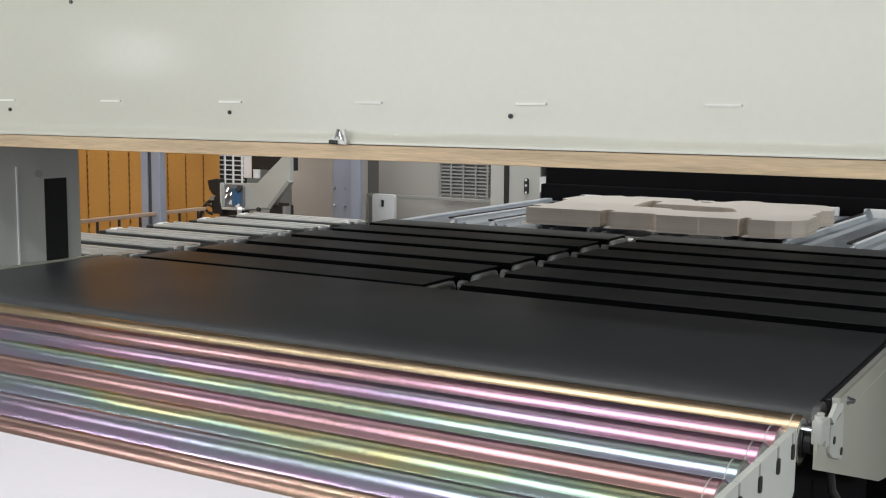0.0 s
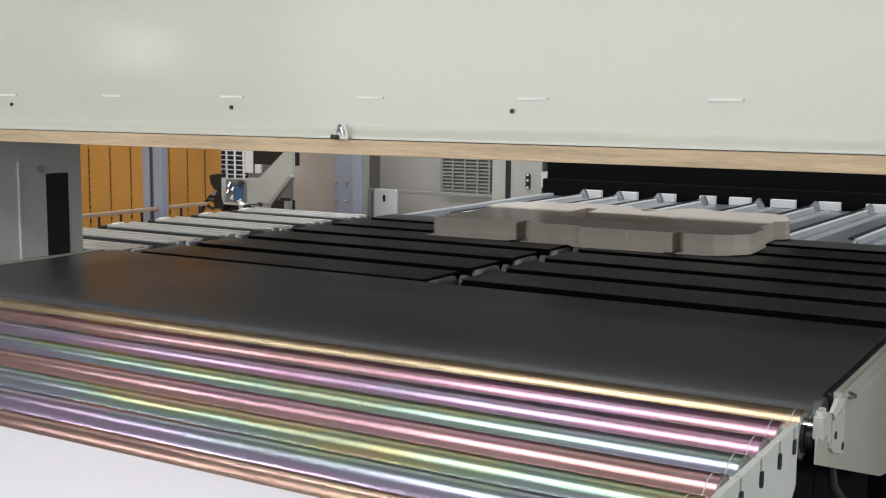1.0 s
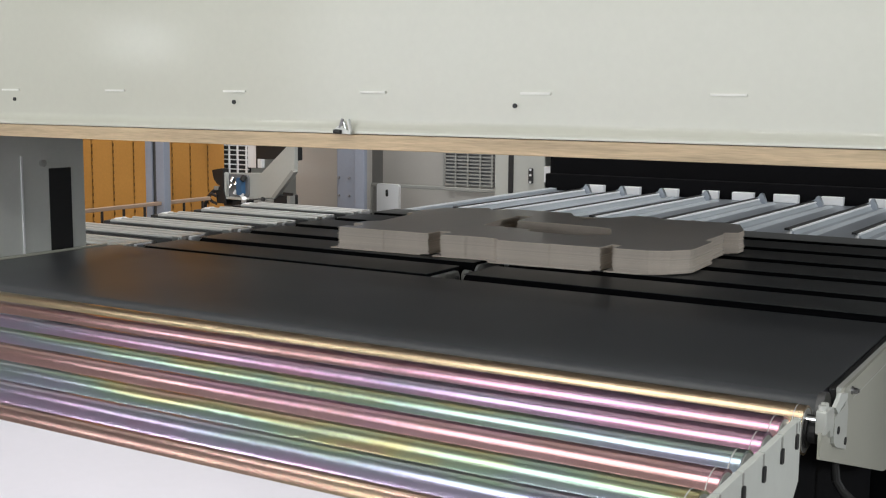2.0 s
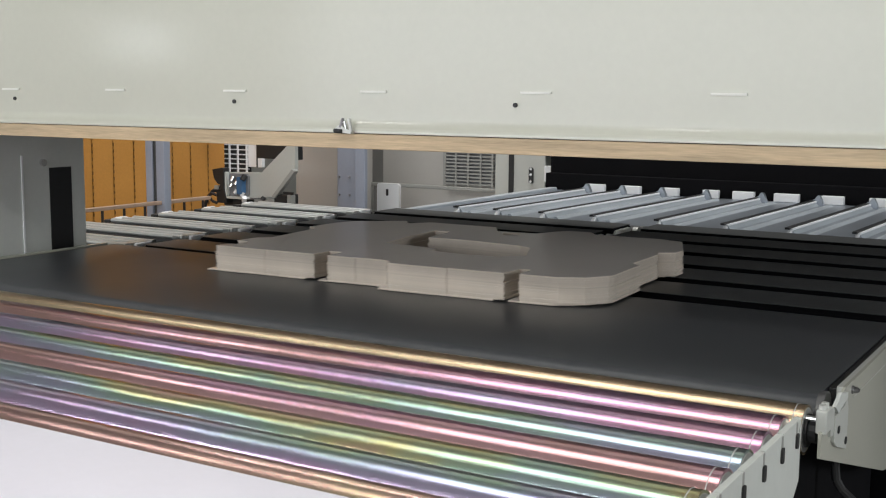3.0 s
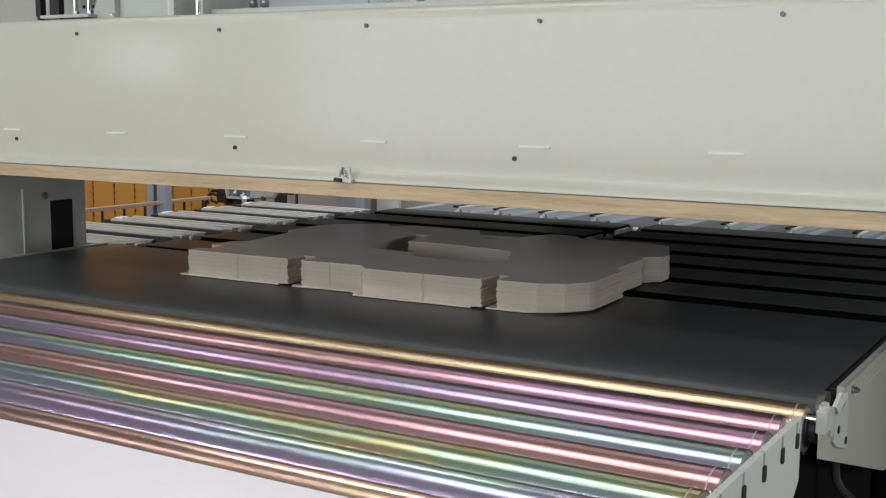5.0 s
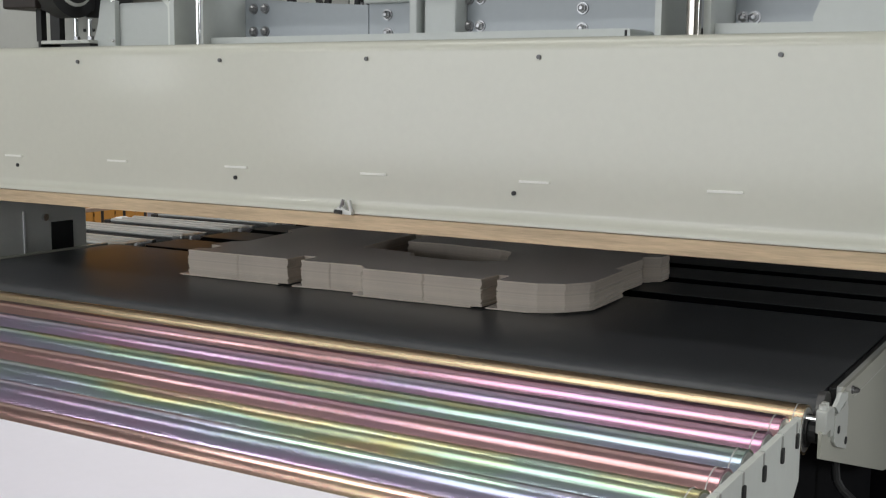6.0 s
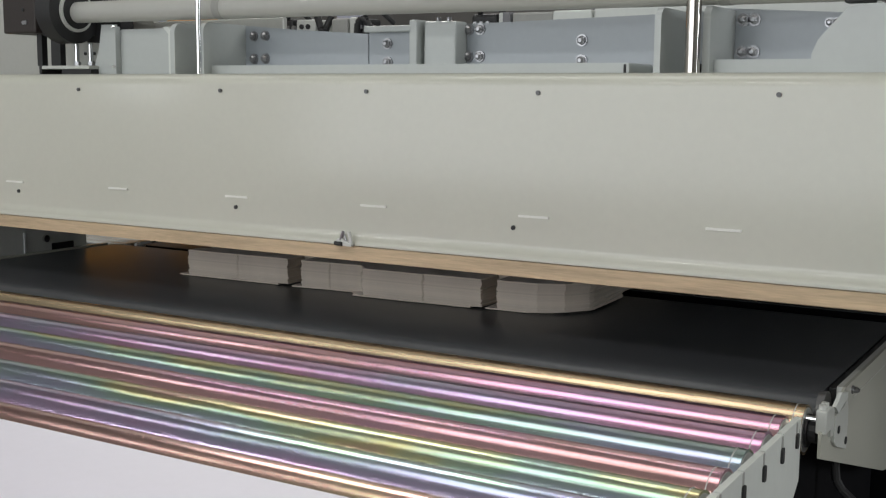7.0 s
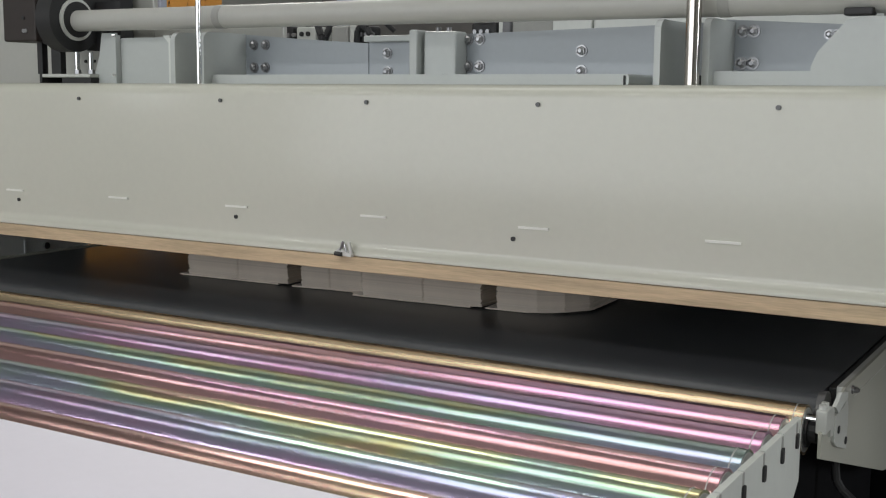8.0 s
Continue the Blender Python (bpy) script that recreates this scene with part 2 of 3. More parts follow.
# ---- front roller track ----
def roller_track():
    t = thing("roller_conveyor", "row of iridescent zinc-plated rollers in a light grey frame", "conveyor")
    # distance along the track, tint of the plating and how fast the tint drifts along the roller
    rows = ((2.052, 0.0, 0.0), (1.956, 0.35, 0.04), (1.845, 0.6, -0.06), (1.732, 0.8, 0.05), (1.622, 0.33, -0.1), (1.512, 0.86, -0.19), (1.402, 0.7, -0.16), (1.292, 1.12, -0.3))
    for k, (y, tint, drift) in enumerate(rows):
        first = k == 0
        x1 = -0.470 if first else -0.486 + 0.0006 * k
        r = 0.045 if first else 0.0545
        zc = 0.898 - r
        bm = cyl(B(), (-1.4, 0, 0), (1.4, 0, 0), r, 40)
        ob = part("roller", bm, GOLD if first else ZINC, t, "gold zinc-plated roller" if first else "", smooth=True)
        ob.location = (x1 - 1.4, y, zc)
        ob.color = (tint, drift, 0, 1)
        part("end_cap", cyl(B(), (1.383, 0, 0), (1.401, 0, 0), r + 0.0005, 40, r - 0.005), ZRAIL, ob, "zinc end cap", smooth=True)
        part("axle", cyl(B(), (1.401, 0, 0), (1.416 if k else 1.42, 0, 0), 0.022, 14), BLACK, ob)
        part("axle", cyl(B(), (-1.45, 0, 0), (-1.40, 0, 0), 0.011, 12), BLACK, ob)
    # side plates with hooked tops between the rollers
    for x0, x1 in ((-0.468, -0.457), (-3.34, -3.328)):
        out = [(0.4, 0.765), (1.925, 0.765), (1.958, 0.79), (1.958, 0.9)]
        for y in (1.948, 1.842, 1.732, 1.622, 1.512, 1.402, 1.292):
            out += [(y + 0.003, 0.9), (y + 0.003, 0.868), (y - 0.003, 0.868), (y - 0.003, 0.9)]
        part("side_plate", prism(B(), out + [(1.2, 0.9), (1.2, 0.86), (0.4, 0.86)], "x", x0, x1), SIDE, t, "light grey slotted side plate")
    for y in (1.93, 1.836, 1.73, 1.622, 1.512, 1.402, 1.292):
        part("axle_nut", prism(B(), rounded(y - 0.007, y + 0.007, 0.853, 0.879, 0.005), "x", -0.458, -0.4535), BLACK, t, "dark axle end")
        part("slot_rim", box(B(), -0.4575, -0.4565, y - 0.0045, y + 0.0045, 0.879, 0.898), DULL, t)
    for x in (-3.28, -0.56):
        for y in (0.6, 1.7):
            part("leg", box(B(), x - 0.03, x + 0.03, y - 0.03, y + 0.03, 0, 0.8, 0.004), GREYPAINT, t)
    for y in (0.6, 1.7):
        part("crossbar", box(B(), -3.25, -0.53, y - 0.03, y + 0.03, 0.66, 0.72, 0.004), DARK, t)


roller_track()


def white_table():
    t = thing("feed_table", "white laminate feed table board beside the rollers", "table")
    part("board", box(B(), -3.3, -0.5, 0.42, 1.222, 0.88, 0.903, 0.003), WHITE, t)
    for x in (-3.1, -0.7):
        for y in (0.5, 1.14):
            part("leg", box(B(), x - 0.025, x + 0.025, y - 0.025, y + 0.025, 0, 0.88, 0.003), GREYPAINT, t)


white_table()


# ---- front belt ----
def front_belt():
    t = thing("belt_conveyor", "wide black rubber belt conveyor with cream side plates", "conveyor")
    part("belt", prism(B(), stadium(2.098, 2.962, 0.81, 0.9, 12), "x", -3.12, -0.468), BELT, t, "smooth black rubber belt", smooth=True)
    part("side_plate", prism(B(), [(2.015, 0.815), (2.649, 0.616), (3.0, 0.55), (3.0, 0.903), (2.2, 0.903), (2.15, 0.885), (2.11, 0.862), (2.015, 0.862)],
                             "x", -0.441, -0.435), CREAM, t, "cream enamelled side plate")
    part("edge_strip", box(B(), -0.452, -0.4412, 2.2, 2.99, 0.86, 0.9025, 0.001), GREYPAINT, t)
    part("seam", box(B(), -0.4352, -0.4345, 2.27, 2.99, 0.8675, 0.869), GREYPAINT, t)
    part("side_plate", box(B(), -3.142, -3.128, 2.0, 2.9, 0.68, 0.906, 0.002), CREAM, t, "cream enamelled side plate")
    bolt(t, -0.435, 2.256, 0.887, 0.006, (1, 0, 0))
    part("pulley_end", cyl(B(), (-0.466, 2.13, 0.872), (-0.4525, 2.13, 0.872), 0.036, 24), DARKSTEEL, t, "dark pulley end", smooth=True)
    part("edge_seal", box(B(), -0.466, -0.4525, 2.2, 2.99, 0.80, 0.899, 0.002), BLACK, t, "black edge seal")
    blk = part("tension_block", box(B(), -0.4475, -0.4285, 2.02, 2.064, 0.857, 0.9, 0.003), GREYPAINT, t, "grey belt tension block")
    part("shoulder", prism(B(), [(2.0645, 0.843), (2.09, 0.84), (2.09, 0.888), (2.078, 0.894), (2.0645, 0.888)], "x", -0.44, -0.4305), GREYPAINT, blk)
    part("mounting_plate", prism(B(), [(2.0905, 0.826), (2.115, 0.812), (2.2, 0.786), (2.2, 0.866), (2.185, 0.89), (2.165, 0.878), (2.0905, 0.874)], "x", -0.4345, -0.4285), GREYPAINT, blk)
    part("prong", prism(B(), [(2.085, 0.893), (2.11, 0.876), (2.185, 0.888), (2.186, 0.898), (2.13, 0.909)], "x", -0.4345, -0.4275), SIDE, blk, "pale bent prong")
    for yy in (2.031, 2.051):
        part("cap_screw", cyl(B(), (-0.439, yy, 0.9), (-0.439, yy, 0.908), 0.0065, 14), ENDGREY, blk)
    for yy, zz in ((2.12, 0.843), (2.186, 0.806)):
        part("bolt_hole", cyl(B(), (-0.4285, yy, zz), (-0.4265, yy, zz), 0.0075, 12), BLACK, blk)
    part("axle", cyl(B(), (-0.476, 2.04, 0.878), (-0.45, 2.04, 0.878), 0.006, 12), CHROME, t)
    part("collar", cyl(B(), (-0.473, 2.05, 0.853), (-0.463, 2.05, 0.853), 0.03, 20), BLACK, t)
    for x in (-3.05, -0.56):
        for y in (2.2, 2.8):
            part("leg", box(B(), x - 0.03, x + 0.03, y - 0.03, y + 0.03, 0, 0.8, 0.004), DARK, t)
    part("apron", box(B(), -3.1, -0.5, 2.12, 2.88, 0.4, 0.8), DARK, t, "dark inner casing")
    c = B()
    tube(c, [(-0.468, 2.3, 0.80), (-0.468, 2.3, 0.72), (-0.464, 2.3, 0.69), (-0.452, 2.3, 0.671), (-0.43, 2.3, 0.653), (-0.40, 2.3, 0.62), (-0.38, 2.3, 0.3), (-0.38, 2.3, 0.0)], 0.009)
    tagged(part("cable", c, BLACK), "black cable hanging below the side plate", "cable")


front_belt()


# ---- cross belts ----
def machine_bed():
    t = thing("machine_bed", "dark machine bed carrying the belt modules", "machine bed")
    part("bed", box(B(), -3.9, -0.35, 2.95, 4.7, 0.3, 0.78), DARK, t)
    part("rear_bed", box(B(), -3.02, -0.35, 4.7, 6.38, 0.3, 0.78), DARK, t)
    for x, y in ((-3.7, 3.2), (-0.6, 3.2), (-2.9, 6.2), (-0.6, 6.2)):
        part("foot", cyl(B(), (x, y, 0), (x, y, 0.3), 0.05), DARK, t)
    part("support", box(B(), -3.0, -0.5, 2.98, 4.68, 0.78, 0.815), DARK, t)
    part("side_beam", box(B(), -3.72, -3.05, 2.95, 4.6, 0.78, 0.86, 0.004), DARK, t)


machine_bed()


def belt_module(x0, x1, y):
    t = thing("belt_module", "flat black belt module with rounded edges", "conveyor belt", "black belt modules")
    h = (x1 - x0) / 2
    part("belt", box(B(), -h, h, -0.1, 0.1, -0.0022, 0.0, 0.001, 1), STRIP, t)
    # near-black rounded edge: the shade between modules is put into its colour
    part("frame", prism(B(), stadium(-0.108, 0.108, -0.062, -0.0025, 10), "x", -h + 0.002, h - 0.001), DARK, t)
    end = part("end_plate", prism(B(), rounded(-0.09, 0.09, -0.062, -0.011, 0.024), "x", h - 0.0008, h + 0.008), ENDGREY, t, "pale cast end plate")
    for yy in (-0.066, 0.066):
        part("hub", cyl(B(), (h + 0.008, yy, -0.036), (h + 0.014, yy, -0.036), 0.009, 14), BOLT, end)
    part("pulley_cap", cyl(B(), (h + 0.008, 0.118, -0.036), (h + 0.03, 0.118, -0.036), 0.022, 16), ENDGREY, t, "pale cast pulley cap", smooth=True)
    part("carrier", box(B(), -h + 0.01, h - 0.002, -0.06, 0.06, -0.085, -0.0625), DARK, t)
    t.location = ((x0 + x1) / 2, y, 0.9)
    return t


first = belt_module(-3.02, -1.83, 3.065)
for k in range(1, 6):
    copy_thing(first, pose(-2.425, 3.065 + 0.29 * k, 0.9))
second = belt_module(-1.735, -0.47, 3.125)
for k in range(1, 6):
    copy_thing(second, pose(-1.1025, 3.125 + 0.29 * k, 0.9))


def alu_bar():
    t = thing("aluminium_bar", "ribbed aluminium transfer bar with white end cap", "transfer bar", "aluminium bars")
    part("bar", box(B(), -0.33, 0.345, -0.075, 0.075, -0.04, -0.012), DARKSTEEL, t)
    for yy in (-0.062, 0.0, 0.062):
        part("rail", prism(B(), stadium(yy - 0.012, yy + 0.012, -0.012, 0.004, 6), "x", -0.33, 0.345), ZRAIL, t, smooth=True)
    part("end_cap", box(B(), -0.36, -0.33, -0.035, 0.035, -0.03, 0.004, 0.01), PAD, t, "white plastic end cap")
    part("end_cap", box(B(), 0.3455, 0.362, -0.04, 0.04, -0.02, 0.002, 0.005), PAD, t, "white plastic end cap")
    part("clamp", box(B(), -0.43, -0.37, -0.02, 0.03, -0.04, -0.012, 0.004), BLACK, t)
    part("clamp", box(B(), 0.30, 0.335, -0.077, 0.077, -0.038, 0.002, 0.002), ALU, t)
    return t


bar = alu_bar()
bar.location = (-3.41, 3.0, 0.9)
for k in range(1, 6):
    copy_thing(bar, pose(-3.41, 3.0 + 0.28 * k, 0.9))


# ---- sheet-metal deck ----
def lean(bm):
    """Ribs run a little askew over the deck."""
    for v in bm.verts:
        v.co.x += 0.036 * (v.co.y - 4.85)
    return bm


def deck():
    t = thing("sheet_deck", "galvanised sheet-metal deck with raised ribs", "deck")
    part("plate", box(B(), -3.02, -0.35, 4.715, 6.38, 0.86, 0.872), GALV, t)
    part("front_lip", prism(B(), [(4.695, 0.80), (4.735, 0.80), (4.735, 0.8725), (4.72, 0.882), (4.705, 0.882), (4.695, 0.87)], "x", -3.02, -0.35), DARKSTEEL, t)
    part("side_flange", box(B(), -3.07, -3.02, 4.70, 6.40, 0.80, 0.885, 0.004), RIB, t)
    for x in (-0.665, -0.945, -1.215, -1.49, -1.79, -2.10, -2.36, -2.6, -2.82):
        rib = [(x - 0.02, 0.872), (x - 0.016, 0.891), (x - 0.004, 0.893), (x + 0.004, 0.889), (x + 0.016, 0.872)]
        r = part("rib", lean(prism(B(), rib, "y", 4.87, 6.3)), RIB, t, "pale raised rib")
        part("rib_nose", prism(B(), [(4.84, 0.872), (4.87, 0.872), (4.87, 0.891), (4.858, 0.889)], "x", x - 0.014, x + 0.002), PAD, r, "white plastic rib end")
        part("edging", lean(box(B(), x - 0.025, x - 0.006, 4.85, 6.28, 0.8935, 0.902)), BLACK, r, "black rubber edging on the rib")
        # thin white strip added as the bright highlight along the rib
        part("bead", lean(cyl(B(), (x + 0.001, 4.862, 0.8935), (x + 0.001, 6.28, 0.8935), 0.0055, 10)), PAD, r, "white strip for the highlight along the rib")
        part("rib_flank", lean(prism(B(), [(x + 0.058, 0.872), (x + 0.066, 0.882), (x + 0.076, 0.883), (x + 0.088, 0.872)], "y", 4.84, 6.26)), RIB, t)
        x += 0.05
        part("tab", prism(B(), [(x - 0.02, 0.872), (x + 0.04, 0.872), (x + 0.034, 0.895), (x + 0.02, 0.925), (x + 0.008, 0.928), (x - 0.006, 0.908), (x - 0.016, 0.905)],
                          "y", 6.24, 6.27), GALV, t)
    for x0, x1 in ((-2.81, -2.69), (-2.58, -2.465), (-2.33, -2.235), (-2.09, -2.0), (-1.92, -1.8), (-1.69, -1.555), (-1.435, -1.32), (-1.19, -1.06), (-0.94, -0.81), (-0.69, -0.56)):
        part("pad", box(B(), x0, x1, 6.34, 6.378, 0.8735, 0.919, 0.003), PAD, t, "white plastic stop pad")


deck()


def rear_housing():
    t = thing("rear_housing", "matt black rear machine housing behind the deck", "machine housing")
    part("housing", box(B(), -3.1, 0.6, 6.46, 8.2, 0.3, 1.7, 0.01), DARK, t)
    part("sill", box(B(), -3.1, 0.6, 6.40, 6.46, 0.86, 0.97, 0.004), DARK, t)
    part("plinth", box(B(), -3.0, 0.5, 6.62, 8.1, 0, 0.3), DARK, t)


rear_housing()


# ---- the press platen, its panel, beam and shaft; built at its lowest place ----
def platen():
    t = thing("press_platen", "cream enamelled press platen with plywood-faced underside", "press")
    # front panel: flat face, rolled top, flared bottom lip
    face = [(2.172 - 0.011 * (i / 8) ** 2, 1.102 - 0.023 * i / 8) for i in range(9)]
    face += [(2.1645 - 0.005 * math.sin(radians(a)), 1.0745 + 0.005 * math.cos(radians(a))) for a in (50, 60, 75, 90)]
    face += [(2.1595, 1.0695), (2.19, 1.0685), (2.19, 1.44), (2.6, 1.455), (2.6, 1.462), (2.2, 1.462)]
    face += [(2.2 - 0.028 * math.sin(radians(a)), 1.434 + 0.028 * math.cos(radians(a))) for a in (15, 30, 45, 60, 75, 90)] + [(2.172, 1.12)]
    part("front_panel", prism(B(), face, "x", -3.2, 0.3), CREAM, t, "glossy cream front panel", smooth=True)
    part("edge_board", box(B(), -3.2, 0.3, 2.1605, 2.19, 1.034, 1.0675, 0.0015), WOOD, t, "plywood edge board")
    part("pressing_plate", box(B(), -3.2, 0.3, 2.1905, 4.58, 1.0355, 1.06), UNDER, t, "pale pressing board")
    part("core", box(B(), -3.15, 0.25, 2.6, 4.58, 1.0602, 1.40), STEELPAINT, t)
    for x in (-2.689, -1.893, -1.125, -0.35):
        part("hole", cyl(B(), (x, 2.1725, 1.137), (x, 2.168, 1.137), 0.005, 10), BLACK, t, "dark screw hole")
    for x in (-2.434, -1.937, -1.503, -1.072, -0.577):
        part("screw", cyl(B(), (x, 2.172, 1.421), (x, 2.167, 1.421), 0.0048, 10), DARKSTEEL, t)
    for k in range(8):
        x = -3.11 + 0.4065 * k
        part("mark", box(B(), x - 0.035, x + 0.035, 2.168, 2.1725, 1.1603, 1.1652), MARK, t, "white dash mark")
    latch = part("latch", prism(B(), [(-1.575, 1.07), (-1.53, 1.068), (-1.53, 1.075), (-1.548, 1.08), (-1.556, 1.086), (-1.566, 1.086), (-1.575, 1.079)], "y", 2.147, 2.159), ENDGREY, t, "small metal latch")
    part("pin", cyl(B(), (-1.561, 2.15, 1.082), (-1.553, 2.149, 1.102), 0.004, 10), BOLT, latch)
    part("pin", cyl(B(), (-1.532, 2.152, 1.072), (-1.538, 2.15, 1.102), 0.0045, 10), ENDGREY, latch)
    part("pin", cyl(B(), (-1.546, 2.153, 1.078), (-1.551, 2.152, 1.096), 0.0035, 10), CHROME, latch)
    part("spring", cyl(B(), (-1.574, 2.145, 1.074), (-1.554, 2.145, 1.073), 0.005, 10), BLACK, latch)
    # beam behind the panel
    for out in ([(-2.36, 1.46), (-1.725, 1.46), (-1.725, 1.569), (-1.95, 1.584), (-2.125, 1.598), (-2.36, 1.604)], [(-1.722, 1.46), (-0.79, 1.46), (-0.79, 1.602), (-1.0, 1.596), (-1.4, 1.588), (-1.722, 1.587)],
                [(-0.787, 1.46), (0.2, 1.46), (0.2, 1.57), (-0.45, 1.585), (-0.787, 1.606)]):
        part("beam", prism(B(), out, "y", 2.5, 2.53), STEELPAINT, t, "blue-grey bolted beam plate")
    part("beam_shelf", box(B(), -1.72, -1.57, 2.47, 2.5, 1.571, 1.587, 0.003), FITTING, t)
    part("beam_flange", prism(B(), rounded(-2.16, -0.95, 1.462, 1.487, 0.008), "y", 2.36, 2.5), FITTING, t)
    part("beam_flange", prism(B(), rounded(-0.79, 0.2, 1.462, 1.492, 0.008), "y", 2.36, 2.5), FITTING, t)
    for x0, x1, yb in ((-2.254, -2.238, 2.42), (-2.15, -2.135, 2.5), (-0.884, -0.87, 2.5), (-0.78, -0.765, 2.5)):
        part("gusset", prism(B(), rounded(2.33, yb, 1.462, 1.60, 0.025, corners="0001"), "x", x0, x1), FITTING, t)
    part("bracket", box(B(), -1.52, -1.43, 2.44, 2.5, 1.475, 1.592, 0.006), FITTING, t)
    part("bracket_side", box(B(), -1.55, -1.528, 2.42, 2.5, 1.478, 1.596, 0.004), FITTING, t)
    for x in (-1.49, -1.46):
        part("cap_screw", cyl(B(), (x, 2.46, 1.592), (x, 2.46, 1.602), 0.007, 12), BOLT, t)
    for x, z in ((-1.54, 1.482), (-1.44, 1.482)):
        part("cap_screw", cyl(B(), (x, 2.40, z), (x, 2.42, z), 0.007, 12), BOLT, t)
    # valves and hoses on the press bed
    for x0, x1, z1 in ((-2.67, -2.55, 1.66), (-2.545, -2.49, 1.665), (-2.224, -2.195, 1.662), (-1.796, -1.706, 1.662)):
        v = part("valve", box(B(), x0, x1, 3.16, 3.26, 1.40, z1, 0.01), BLACK, t, "black pneumatic valve")
        part("hose", tube(B(), [(x0 + 0.02, 3.18, z1 - 0.01), (x0 + 0.04, 3.15, z1 + 0.02), (x0 + 0.08, 3.17, z1 + 0.025), (x0 + 0.12, 3.2, z1 - 0.02)], 0.008, 8), BLACK, v)
        for i in range(3):
            part("plug", cyl(B(), (x0 + 0.018 + 0.022 * i, 3.15, z1 - 0.03), (x0 + 0.018 + 0.022 * i, 3.16, z1 - 0.03), 0.007, 10), BOLT, v)
    loop = [(-2.60 + 0.035 * math.cos(radians(a)), 3.14, 1.628 + 0.022 * math.sin(radians(a))) for a in range(-20, 221, 20)]
    part("hose", tube(B(), loop, 0.006, 8), DULL, t, "grey hose loop")
    part("hose", tube(B(), [(-2.395, 3.17, 1.67), (-2.372, 3.16, 1.63), (-2.362, 3.16, 1.60), (-2.352, 3.16, 1.63), (-2.335, 3.17, 1.67)], 0.012, 10), BLACK, t, "black forked hose")
    part("hose", tube(B(), [(-2.22, 3.15, 1.60), (-2.215, 3.15, 1.645), (-2.2, 3.15, 1.66), (-2.18, 3.15, 1.65), (-2.165, 3.15, 1.63)], 0.011, 10), BLACK, t)
    m = part("manifold", box(B(), -2.477, -2.392, 3.16, 3.26, 1.40, 1.662, 0.006), GREYPAINT, t)
    for x in (-2.452, -2.425):
        part("port", cyl(B(), (x, 3.154, 1.638), (x, 3.16, 1.638), 0.008, 12), BLACK, m)
    part("manifold", box(B(), -2.33, -2.262, 3.16, 3.26, 1.40, 1.662, 0.006), DULL, t)
    part("manifold", box(B(), -2.258, -2.228, 3.16, 3.26, 1.40, 1.665, 0.006), GREYPAINT, t)
    part("manifold", box(B(), -1.70, -1.684, 3.16, 3.26, 1.40, 1.664, 0.004), SIDE, t)
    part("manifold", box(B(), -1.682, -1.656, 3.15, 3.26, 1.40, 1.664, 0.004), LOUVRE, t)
    part("manifold", box(B(), -1.654, -1.516, 3.16, 3.26, 1.40, 1.662, 0.006), DULL, t)
    part("manifold", box(B(), -1.514, -1.388, 3.15, 3.26, 1.40, 1.664, 0.006), SIDE, t)
    part("manifold", box(B(), -1.382, -0.6, 3.15, 3.26, 1.40, 1.668, 0.006), SIDE, t)
    for x, z in ((-2.105, 1.57), (-2.065, 1.57), (-2.105, 1.509), (-2.065, 1.509), (-1.427, 1.574), (-1.395, 1.574), (-1.427, 1.509), (-1.395, 1.509),
                 (-1.665, 1.543), (-1.664, 1.497), (-1.124, 1.543), (-1.124, 1.497), (-0.748, 1.58), (-0.724, 1.58), (-0.748, 1.512), (-0.724, 1.512)):
        bolt(t, x, 2.5, z, 0.0105)
    for x in (-2.166, -0.957, -0.797):
        part("rubber_end", box(B(), x - 0.006, x, 2.358, 2.42, 1.4625, 1.484, 0.002), BLACK, t, "black rubber end")
    for x, z in ((-2.105, 1.6385), (-0.745, 1.6325)):
        part("collar", cyl(B(), (x - 0.012, 2.37, z), (x + 0.012, 2.37, z), 0.0312, 32), DULL, t, "grey shaft collar", smooth=True)
    # shaft and bearing
    part("shaft", cyl(B(), (-2.66, 2.37, 1.641), (0.3, 2.37, 1.628), 0.03, 32), SHAFT, t, "grey enamelled shaft", smooth=True)
    br = part("bearing", cyl(B(), (-2.72, 2.37, 1.648), (-2.66, 2.37, 1.648), 0.095, 40), BLACK, t, "black bearing housing", smooth=True)
    part("bearing_ring", cyl(B(), (-2.66, 2.37, 1.645), (-2.653, 2.37, 1.645), 0.06, 32), ENDGREY, br, smooth=True)
    part("seal", cyl(B(), (-2.653, 2.37, 1.645), (-2.650, 2.37, 1.645), 0.051, 32), BLACK, br)
    part("motor_box", box(B(), -2.965, -2.82, 2.36, 2.6, 1.586, 1.80, 0.006), BROWN, t, "dark brown motor box")
    part("bearing_block", box(B(), -2.82, -2.662, 2.38, 2.6, 1.578, 1.80, 0.006), BLACK, t)
    for x, hw in ((-2.854, 0.011), (-2.784, 0.02)):
        part("stud", box(B(), x - hw, x + hw, 2.40, 2.42, 1.4905, 1.585), BLACK, t)
    for x, z in ((-2.872, 1.655), (-2.872, 1.617), (-2.862, 1.617)):
        part("hole", cyl(B(), (x, 2.36, z), (x, 2.357, z), 0.006, 10), BLACK if z > 1.63 else BOLT, t)
    part("bearing_foot", prism(B(), [(-2.70, 1.56), (-2.60, 1.555), (-2.565, 1.558), (-2.558, 1.61), (-2.558, 1.70), (-2.70, 1.70)], "y", 2.445, 2.49), BLACK, t)
